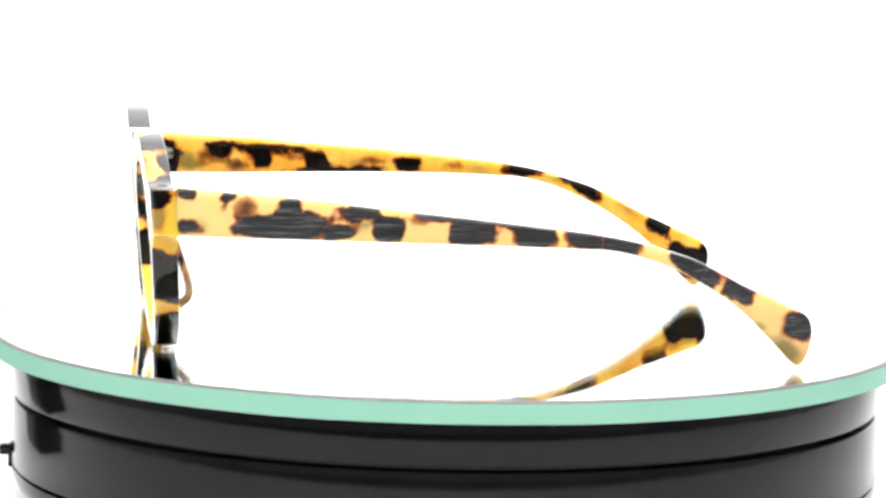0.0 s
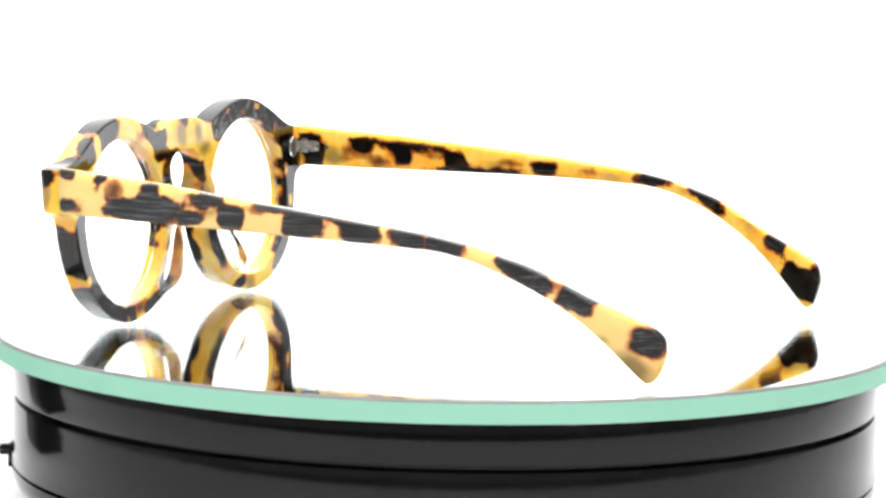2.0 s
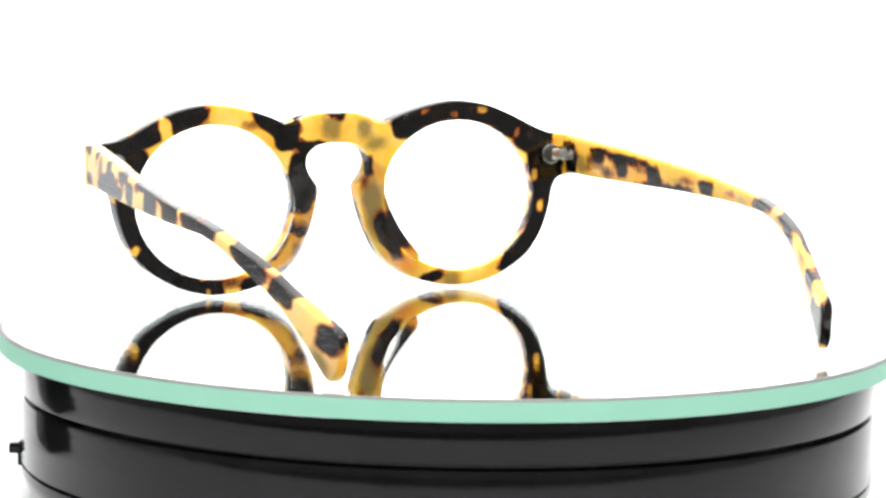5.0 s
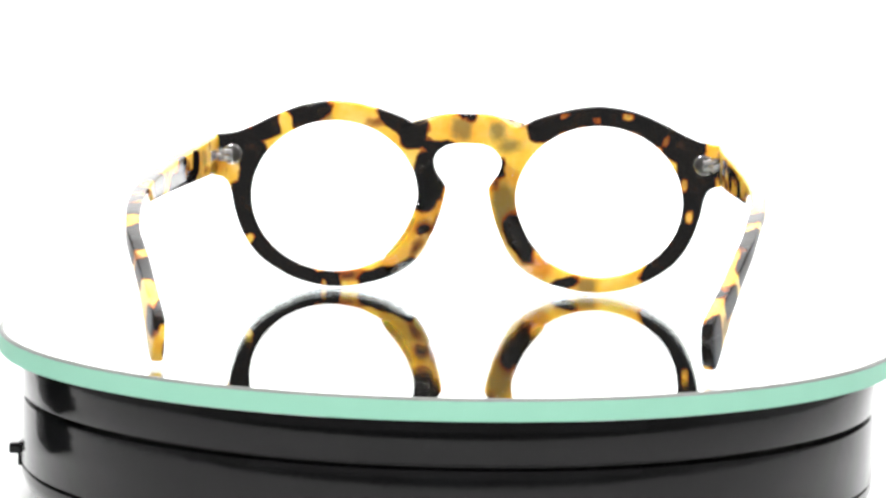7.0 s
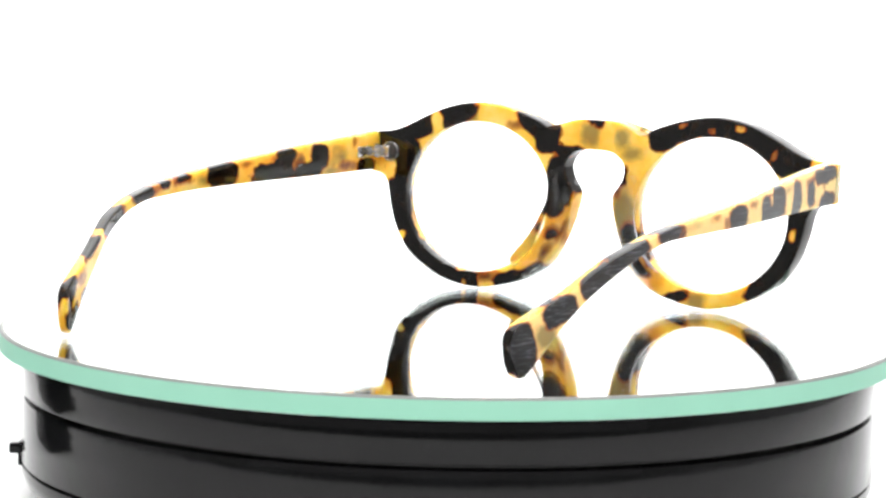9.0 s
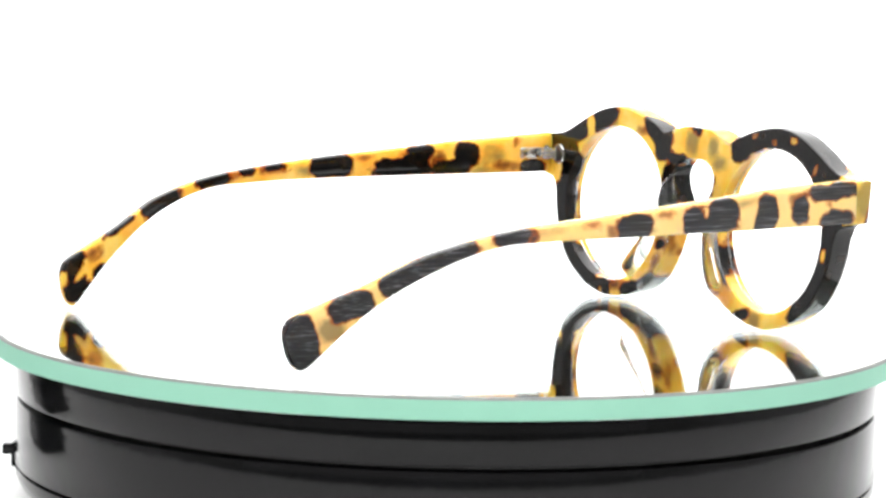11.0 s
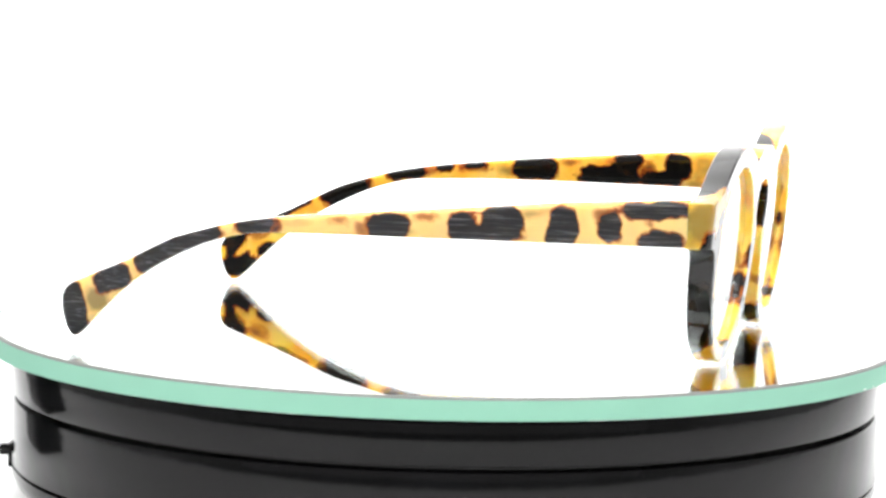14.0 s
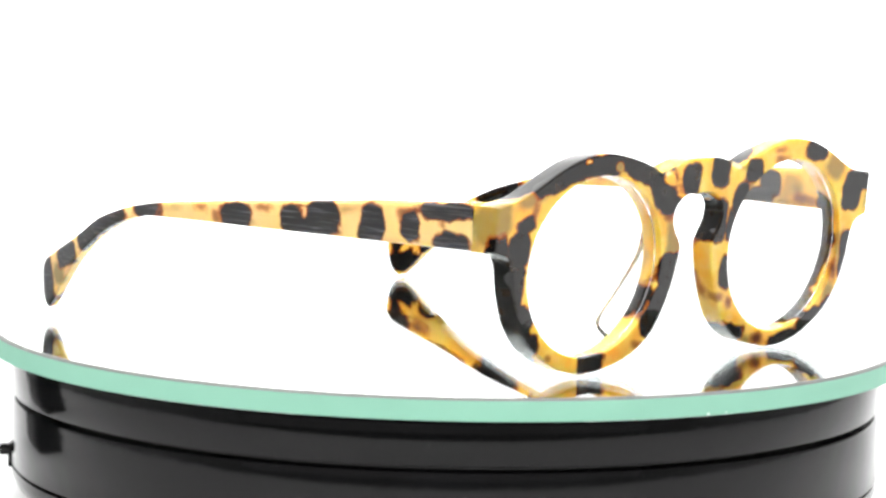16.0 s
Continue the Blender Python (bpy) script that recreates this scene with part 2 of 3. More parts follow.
def front_fore_patches(p):
    p("O", 73.8, 38.2, 8.7, 5.7, -176)
    p("O", 58.8, 42.8, 6.6, 3.0, 164)
    p("D", 62.4, 30.5, 3.2, 3.4, -176)
    p("D", 60.5, 36.0, 2.4, 1.5, 163)
    p("B", 58.1, 38.9, 0.9, 1.9, -157)
    p("D", 72.0, 25.7, 2.6, 7.4, -175)
    p("D", 68.7, 26.7, 2.1, 6.2, -175)
    p("O", 64.2, 28.8, 2.1, 4.0, -176)
    p("B", 65.6, 20.0, 1.3, 1.7, -175)
    p("D", 64.1, 16.1, 2.8, 5.8, 174)
    p("D", 59.5, 10.3, 3.0, 4.2, 160)
    p("D", 56.5, 7.9, 2.8, 2.2, 164)
    p("D", 69.3, 18.7, 3.0, 5.2, 178)
    p("D", 54.1, 45.0, 4.5, 2.3, 162)
    p("D", 48.4, 46.7, 6.4, 2.4, 171)
    p("D", 39.5, 47.9, 6.8, 2.1, -180)
    p("D", 20.2, 45.9, 6.2, 2.7, -164)
    p("D", 14.2, 42.2, 4.1, 4.9, 163)
    p("D", 11.1, 37.5, 3.4, 1.8, -176)
    p("D", 24.4, 47.4, 4.6, 1.8, -174)
    p("O", 31.3, 47.8, 2.8, 2.6, -177)
    p("D", 32.9, 46.9, 2.4, 1.0, -177)
    p("Y", 41.4, 49.1, 1.6, 0.6, -177)
    p("Y", 11.8, 43.7, 2.7, 1.9, -164)
    p("Y", 30.9, 47.5, 1.6, 1.5, -177)
    p("B", 25.6, 46.7, 1.8, 1.5, -177)
    p("B", 11.0, 35.5, 2.1, 1.6, -176)
    p("D", 4.2, 43.1, 3.0, 3.3, -177)
    p("B", 5.8, 41.1, 3.0, 1.2, -177)
    p("D", -6.7, 44.6, 3.3, 3.5, -177)
    p("O", -1.2, 38.3, 4.3, 1.3, -176)
    p("O", 8.5, 28.5, 3.4, 4.7, -176)
    p("D", 9.0, 22.0, 4.1, 4.0, -175)
    p("O", 10.9, 16.9, 1.9, 1.6, -175)
    p("D", 11.4, 13.7, 4.2, 4.6, -161)
    p("D", 14.8, 10.0, 3.0, 2.9, -156)
    p("B", 18.3, 5.4, 1.9, 0.7, -175)
    p("D", 34.6, 2.8, 3.5, 2.2, -174)
    p("B", 49.6, 5.0, 0.8, 0.6, -174)
    p("B", 15.0, 23.8, 1.1, 2.4, -176)
    p("D", -20.2, 43.8, 2.9, 2.4, -177)
    p("O", -19.0, 40.6, 3.6, 1.9, -177)
    p("D", -15.7, 37.2, 2.4, 3.8, -166)
    p("D", -12.9, 31.6, 1.6, 3.0, -176)
    p("D", -7.1, 32.7, 3.5, 4.8, -176)
    p("B", -5.3, 35.2, 1.3, 2.1, -176)
    p("D", -12.6, 20.0, 2.4, 3.6, -175)
    p("B", -10.3, 14.4, 1.8, 1.1, -175)
    p("B", -14.8, 12.7, 1.3, 1.4, -175)
    p("D", -17.8, 5.7, 3.3, 1.4, -163)
    p("O", -23.3, 2.9, 3.4, 1.5, -175)
    p("B", -27.8, 2.7, 2.8, 1.4, -175)
    p("D", -41.7, 1.4, 7.7, 2.0, 176)
    p("D", -49.2, 4.6, 4.9, 2.8, 156)
    p("O", -56.2, 11.0, 2.4, 3.8, -164)
    p("O", -59.3, 22.1, 1.9, 5.1, -176)
    p("B", -57.6, 18.1, 1.2, 3.1, -176)
    p("D", -45.9, 47.6, 4.0, 2.3, -177)
    p("O", -54.2, 43.3, 4.7, 3.5, -152)
    p("D", -62.7, 36.5, 3.9, 4.5, -176)
    p("D", -66.8, 39.5, 3.9, 2.5, -177)
    p("B", -30.8, 45.9, 2.7, 0.9, -177)
    p("B", -29.8, 48.1, 1.8, 0.5, -177)
    p("D", -63.5, 20.5, 3.5, 5.5, 0)
    p("D", -70.5, 38.8, 3.0, 2.2, 0)
    p("D", -54.0, 6.0, 5.0, 2.5, -35)
    p("D", 63.5, 22.0, 3.0, 8.0, 0)
    p("O", 71.5, 35.5, 4.5, 5.5, 0)
    p("O", -71.5, 35.0, 3.5, 4.5, 0)
    p("D", 60.0, 12.5, 3.0, 5.0, 20)
    p("D", 50.5, 46.0, 7.0, 2.4, -16)
    p("D", 34.0, 48.4, 9.0, 2.0, 0)
    p("D", 22.5, 47.0, 6.0, 2.4, 12)
    p("D", 10.2, 17.5, 2.6, 6.5, 6)
    p("O", 30.5, 47.6, 1.6, 3.2, -12)
    p("O", 9.0, 31.5, 2.6, 3.4, 0)
def right_outer_patches(p):
    p("D", -74.9, 8.6, 3.5, 5.7, 14)
    p("D", -63.9, 16.5, 4.6, 2.6, 22)
    p("D", -53.7, 22.2, 4.4, 2.5, 31)
    p("D", -43.9, 27.0, 7.0, 2.1, 24)
    p("B", -52.5, 21.7, 2.4, 1.4, 31)
    p("B", -47.6, 25.8, 1.1, 1.0, 4)
    p("D", -27.8, 31.2, 4.1, 1.7, 6)
    p("B", -23.3, 31.5, 1.4, 1.5, 3)
    p("B", -7.8, 33.7, 1.2, 0.5, 3)
    p("B", -1.9, 31.8, 1.6, 1.1, 3)
    p("D", 3.8, 32.9, 4.2, 2.8, 3)
    p("B", 12.9, 35.2, 2.1, 0.8, 2)
    p("D", 25.6, 33.2, 7.5, 3.2, 2)
    p("D", 29.8, 34.6, 3.7, 3.6, 2)
    p("D", 20.5, 32.4, 2.6, 2.8, 17)
    p("Y", 24.1, 35.3, 1.7, 1.7, -43)
    p("B", 21.3, 35.7, 1.9, 0.9, 2)
    p("D", 43.0, 33.9, 3.0, 4.3, -10)
    p("O", 36.2, 36.7, 3.7, 1.2, 2)
    p("B", 52.9, 36.5, 2.8, 2.1, 2)
    p("D", 53.4, 34.0, 2.4, 2.4, -43)
    p("D", 63.1, 38.6, 7.2, 1.6, 4)
    p("B", 61.7, 36.1, 0.9, 1.3, 2)
    p("D", 65.1, 31.9, 4.3, 1.6, 5)
    p("O", -68.7, 11.3, 3.7, 2.9, 5)
    p("O", -73.3, 5.0, 3.5, 1.6, 5)
    p("O", -17.7, 32.6, 3.0, 0.6, 3)
    p("O", 7.7, 31.8, 2.9, 0.9, 3)


def left_outer_patches(p):
    p("D", 68.4, 40.4, 1.6, 1.3, 178)
    p("O", 66.6, 32.7, 3.3, 1.8, 178)
    p("D", 67.6, 32.7, 2.0, 1.2, 178)
    p("D", 59.5, 39.5, 1.2, 1.5, -162)
    p("B", 55.4, 36.4, 2.9, 2.6, 139)
    p("D", 47.8, 32.8, 9.1, 2.2, -178)
    p("D", 41.2, 33.7, 2.8, 2.6, -172)
    p("O", 45.3, 37.2, 2.8, 2.2, 178)
    p("D", 45.3, 37.6, 2.0, 1.4, 178)
    p("D", 30.6, 36.3, 3.6, 1.4, 178)
    p("O", 29.6, 33.8, 3.4, 1.6, 178)
    p("D", 34.4, 32.0, 2.8, 1.0, 163)
    p("D", 23.5, 33.1, 3.0, 2.5, -177)
    p("B", 16.5, 35.3, 2.6, 1.0, 178)
    p("D", 4.7, 32.9, 4.8, 2.8, -177)
    p("D", 6.5, 35.4, 7.0, 0.7, -176)
    p("D", -9.1, 32.2, 4.2, 2.2, -177)
    p("B", -13.1, 31.6, 1.0, 1.4, 159)
    p("D", -20.6, 31.4, 3.5, 2.0, -177)
    p("B", -24.9, 30.8, 1.8, 1.8, 179)
    p("D", -29.5, 30.2, 4.2, 1.8, -173)
    p("D", -45.0, 26.3, 3.5, 1.8, -152)
    p("D", -49.2, 23.2, 3.8, 2.0, -140)
    p("D", -58.1, 18.9, 3.8, 2.2, -158)
    p("D", -73.6, 10.0, 3.4, 2.8, -169)
    p("B", -73.6, 10.0, 4.3, 3.5, -169)
    p("O", -70.6, 4.5, 4.5, 2.8, -140)
    p("O", -64.1, 10.0, 1.7, 0.8, -179)
    p("B", -54.4, 22.5, 1.5, 1.0, -179)


def right_inner_patches(p):
    p("D", -74.4, 7.9, 4.8, 3.8, -169)
    p("D", -70.0, 10.7, 2.5, 2.6, -151)
    p("D", -78.0, 9.6, 2.0, 3.4, 174)
    p("D", -64.7, 17.6, 2.6, 1.7, -160)
    p("O", -57.2, 22.1, 3.5, 1.4, -153)
    p("D", -45.1, 27.3, 4.5, 1.3, -151)
    p("D", -29.0, 31.5, 4.1, 1.2, -176)
    p("B", -10.5, 32.5, 2.0, 0.8, 176)
    p("D", 1.6, 32.7, 2.8, 1.5, 176)
    p("B", 11.1, 33.6, 2.6, 1.0, 176)
    p("D", 26.7, 33.5, 2.3, 2.2, 177)
    p("D", 21.3, 30.9, 6.8, 0.5, 179)
    p("D", 41.3, 34.4, 2.4, 2.6, 177)
    p("D", 41.9, 36.5, 9.8, 1.1, -177)
    p("B", 33.0, 34.5, 2.5, 0.9, 177)
    p("D", 66.5, 34.0, 2.4, 4.6, 0)
    p("O", 60.5, 33.5, 3.6, 2.6, 0)
    p("B", 47.5, 32.6, 3.0, 1.6, 0)
    p("B", 49.0, 37.2, 3.4, 1.2, -2)
    p("O", 15.5, 32.4, 3.8, 1.5, 0)
    p("O", -17.5, 31.6, 3.8, 1.0, 0)
    p("O", -37.5, 29.4, 2.8, 1.1, 18)
    p("D", 69.2, 36.7, 4.5, 2.1, 179)
    p("B", 54.2, 35.9, 3.7, 1.8, 180)
    p("B", 54.8, 34.7, 3.6, 2.1, 174)
    p("D", 52.1, 36.6, 2.9, 1.8, 175)


def left_inner_patches(p):
    p("D", -75.2, 12.7, 4.3, 2.7, -6)
    p("D", -70.9, 4.1, 5.0, 2.4, -7)
    p("D", -64.8, 8.7, 2.2, 1.8, -7)
    p("D", -45.2, 25.5, 6.1, 3.3, 28)
    p("D", -59.5, 20.7, 4.2, 1.6, 27)
    p("D", -28.7, 30.4, 5.0, 1.5, 7)
    p("B", -22.6, 31.4, 2.4, 1.2, -4)
    p("D", -18.9, 32.3, 2.3, 1.0, -4)
    p("B", -10.1, 32.6, 3.9, 1.5, -4)
    p("D", -9.4, 32.8, 2.8, 1.0, -4)
    p("D", 6.4, 32.9, 5.7, 2.8, 0)
    p("B", 15.9, 35.0, 2.4, 1.0, -3)
    p("D", 26.5, 32.3, 7.7, 2.1, 1)
    p("D", 32.0, 35.6, 3.2, 2.0, 5)
    p("B", 28.8, 35.0, 2.4, 1.2, -3)
    p("D", 45.6, 35.3, 3.2, 3.0, -10)
    p("D", 41.2, 32.1, 4.5, 1.6, 1)
    p("O", 50.1, 31.1, 6.0, 1.1, 1)
    p("B", 56.7, 32.3, 3.7, 1.1, -3)
    p("D", 65.3, 32.1, 3.0, 1.6, -3)
    p("B", 60.5, 38.6, 1.0, 1.4, -3)
    p("O", -0.8, 32.2, 3.6, 1.6, -3)
    p("O", 53.5, 35.8, 3.4, 2.0, -3)
    p("B", 37.5, 34.8, 1.8, 1.6, 0)
    p("B", -66.5, 13.5, 2.4, 1.6, 20)


def figure(describe, u, v):
    """How far inside the dark, brown and olive patches each point (u, v) lies, in millimetres."""
    low = -3.0
    out = {k: np.full(len(u), low) for k in "DBO"}
    gap = np.full(len(u), low)

    def p(kind, cu, cv, ra, rb, turn):
        c, s = math.cos(radians(turn)), math.sin(radians(turn))
        du, dv = u - cu, v - cv
        ea, eb = np.abs(du * c + dv * s) / max(ra, 0.2), np.abs(dv * c - du * s) / max(rb, 0.2)
        d = (ea ** 3.4 + eb ** 3.4) ** (1 / 3.4)
        inside = (1 - d) * min(ra, rb)
        if kind == "Y":
            np.maximum(gap, inside, out=gap)
        else:
            np.maximum(out[kind], inside, out=out[kind])

    describe(p)
    for k in "DBO":
        out[k] = np.clip(np.minimum(out[k], -gap) if k == "D" else out[k], low, 3.0)
    return out


def paint(ob, chooser):
    """Store the figure on the mesh. chooser gives (describe, u, v, mask) for the points' array in millimetres."""
    me = ob.data
    co = np.empty(len(me.vertices) * 3)
    me.vertices.foreach_get("co", co)
    co = co.reshape(-1, 3) / MM
    total = {k: np.zeros(len(co)) for k in "DBO"}
    for describe, u, v, weight in chooser(co):
        f = figure(describe, u, v)
        for k in "DBO":
            total[k] += f[k] * weight
    for k, name in (("D", "patch"), ("B", "brown"), ("O", "olive")):
        a = me.attributes.new(name, "FLOAT", "POINT")
        a.data.foreach_set("value", total[k].astype(np.float32))


# ---- setting ----
TABLE_Z = -0.0435
SIDE_X, TENT_H = 0.70, 1.0


def setting():
    n = 24
    # table and sweep in one bent sheet
    prof = [(-0.30, TABLE_Z), (0.55, TABLE_Z)]
    for i in range(1, n + 1):
        a = math.pi / 2 * i / n
        prof.append((0.55 + 0.25 * math.sin(a), TABLE_Z + 0.25 * (1 - math.cos(a))))
    verts, faces = [], []
    for y, z in prof:
        verts += [(-SIDE_X, y, z), (SIDE_X, y, z)]
    for i in range(len(prof) - 1):
        faces.append((2 * i, 2 * i + 1, 2 * i + 3, 2 * i + 2))
    floor = mesh_object("floor", verts[:4], [faces[0]], WHITE, smooth=False)
    tagged(floor, "smooth white sheet on table under the turntable", "white sheet", kind="structure")
    bm = rounded_box(3.0, 3.4, 0.03, 0.004, at=(0, -0.9, TABLE_Z - 0.019))
    me = bpy.data.meshes.new("table_top")
    bm.to_mesh(me)
    bm.free()
    me.materials.append(TABLE)
    tagged(new("table_top", me), "dark grey table top under white sheet", "table top", kind="structure")
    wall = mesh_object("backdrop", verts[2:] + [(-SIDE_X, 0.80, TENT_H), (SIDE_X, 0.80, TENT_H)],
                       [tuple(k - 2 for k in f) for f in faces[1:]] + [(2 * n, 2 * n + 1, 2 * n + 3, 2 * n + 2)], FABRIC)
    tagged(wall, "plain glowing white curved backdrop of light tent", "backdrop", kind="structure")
    # unseen sides and roof, added to shape the light and the reflections
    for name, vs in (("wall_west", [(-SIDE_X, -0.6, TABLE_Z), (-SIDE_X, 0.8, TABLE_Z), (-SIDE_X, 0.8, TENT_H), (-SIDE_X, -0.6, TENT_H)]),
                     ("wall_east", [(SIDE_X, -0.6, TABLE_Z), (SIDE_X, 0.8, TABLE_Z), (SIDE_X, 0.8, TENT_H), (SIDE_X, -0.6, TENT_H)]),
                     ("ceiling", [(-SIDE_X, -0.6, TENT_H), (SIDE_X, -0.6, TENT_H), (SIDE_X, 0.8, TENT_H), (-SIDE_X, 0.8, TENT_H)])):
        tagged(mesh_object(name, vs, [(0, 1, 2, 3)], ROOF if name == "ceiling" else DIM_SIDE, smooth=False), "unseen glowing white roof added over light tent" if name == "ceiling" else "unseen tent side, its dimness put into a grey colour", "tent wall", kind="structure")


def turntable():
    """Black drum under the glass, with two seams, a chamfered foot and a small side button."""
    base = tagged(new("turntable"), "round glossy black plastic display turntable on white table", "turntable")
    base.location = (0, 0, TABLE_Z)
    h = -TABLE_Z / MM
    R = 106.8
    z = lambda v: (v + h) * MM
    upper = [(60, z(-5.75)), (R - 1.2, z(-5.75)), (R - 0.3, z(-6.0)), (R, z(-6.8)), (R, z(-15.6)), (R - 0.2, z(-15.95)), (R - 0.6, z(-16.1)), (60, z(-16.1))]
    lower = [(60, z(-17.3)), (R - 0.5, z(-17.3)), (R - 0.1, z(-17.5)), (R, z(-17.9)), (R, z(-33.2)), (R - 0.2, z(-33.5)), (R - 0.6, z(-33.6)), (60, z(-33.6))]
    foot = [(60, z(-34.1)), (R - 0.6, z(-34.1)), (R - 0.1, z(-34.4)), (R - 0.2, z(-36.0)), (R - 1.5, z(-39.0)), (R - 4, z(-41.5)), (R - 8, z(-h)), (60, z(-h))]
    core = [(60, z(-6.4)), (R - 2.6, z(-6.4)), (R - 2.6, z(-36)), (60, z(-36))]
    for name, prof in (("top_ring", upper), ("drum", lower), ("foot", foot), ("core", core)):
        v, f = lathe([(r * MM, zz) for r, zz in prof], 256)
        mesh_object(name, v, f, BLACK, base)
    v, f = lathe([(20 * MM, z(-5.33)), (24 * MM, z(-5.33)), (24 * MM, z(-9)), (20 * MM, z(-9))], 64)
    mesh_object("spindle", v, f, BLACK, base)
    a = radians(184)
    c = Vector((math.cos(a), math.sin(a), 0))
    bm = rounded_box(0.0036, 0.005, 0.0027, 0.0005, at=c * (R + 1.2) * MM + Vector((0, 0, z(-32.0))), turn=pose(0, 0, 0, 0, 0, 4))
    button = part("button", bm, BLACK, base, "small square black side button")
    bm = rounded_box(0.0012, 0.009, 0.006, 0.0004, at=c * (R + 0.1) * MM + Vector((0, 0, z(-33.0))), turn=pose(0, 0, 0, 0, 0, 4))
    part("button_plate", bm, BLACK, base)
    return base


GLASS_R, GLASS_T = 112.5, 5.16


def glass_disc():
    disc = tagged(new("mirror_disc"), "round mirror glass plate with green edge on black turntable", "mirror plate")
    r, t = GLASS_R * MM, GLASS_T * MM
    v, f = lathe([(r - 0.0012, 0), (r - 0.0005, 0), (r, -0.0006), (r, -t + 0.0002), (r - 0.0002, -t)], 384)
    mesh_object("glass_plate", v, f, [GLASS, GREEN_EDGE, ARRIS], disc, "clear glass with green ground edge",
                mat_of=lambda c, n: (2 if math.hypot(c.x, c.y) > r - 0.0013 and n.z > 0.3 else 0) if abs(n.z) > 0.9 else 2 if n.z > 0.3 else 1)
    v, f = lathe([(r - 0.0008, -t - 0.00005), (r - 0.0008, -t - 0.00015)], 256)
    mesh_object("silvering", v, f, [SILVER, BACKING], disc, "bright mirror backing, dark painted below", mat_of=lambda c, n: 1 if n.z < -0.5 else 0)
    for a, w in ((72.5, 0.0006), (75.0, 0.0003)):
        c = Vector((math.cos(radians(a)), math.sin(radians(a)), 0)) * r
        part("chip", rounded_box(0.0003, w, 0.0005, 0.0001, at=(c.x, c.y, -t + 0.0004), turn=pose(0, 0, 0, 0, 0, a), segments=1), WHITE, disc, "tiny white chip in edge")
    return disc


# ---- eyeglasses, in millimetres about the disc's axis; x right as seen by the wearer, y forward ----
X0 = 0.5
HOLE = (35.85, 24.9, 22.55, 20.35)
UPPER_EDGE = [(122, 0, 47.8), (121, 3.6, 47.9), (120, 7.4, 47.4), (118.5, 11.2, 45.4), (117, 13.8, 44.6), (113, 17.9, 46.6), (106, 23.4, 48.5), (97, 30.8, 50.2),
              (88, 37.4, 50.6), (75, 45.3, 49.3), (62, 52.5, 46.5), (48, 59.0, 43.3), (41, 63.6, 41.6), (35, 69.5, 40.9), (31, 71.5, 40.5), (28, 71.9, 39.8)]
LOWER_EDGE = [(21, 71.9, 31.2), (18, 71.5, 30.4), (15, 70.2, 30.0), (10, 66.3, 29.2), (4, 64.4, 26.6), (-5, 63.0, 20.5), (-20, 60.3, 13.8), (-36, 55.3, 7.6), (-55, 47.0, 2.7),
              (-72, 40.0, 0.7), (-88, 34.5, 0.3), (-105, 28.0, 1.1), (-122, 20.1, 3.5), (-140, 13.6, 7.9), (-158, 9.5, 14.5)]
NOSE_EDGE = [(-172, 7.1, 20.9), (-181, 5.8, 27.0), (-185, 6.5, 29.2), (-190, 8.2, 31.6), (-197, 9.1, 34.6), (-208, 8.2, 37.2), (-220, 5.9, 39.0), (-229, 3.2, 39.7), (-234, 0, 39.8), (-238, 0, 47.8)]
BACK_Y, THICK = 71.1, 5.8


def front_y(x, z):
    """The rear face of the front: a shallow bow, leaning forward at the top."""
    return BACK_Y - 0.0003 * x * x + 0.08 * (z - 25)


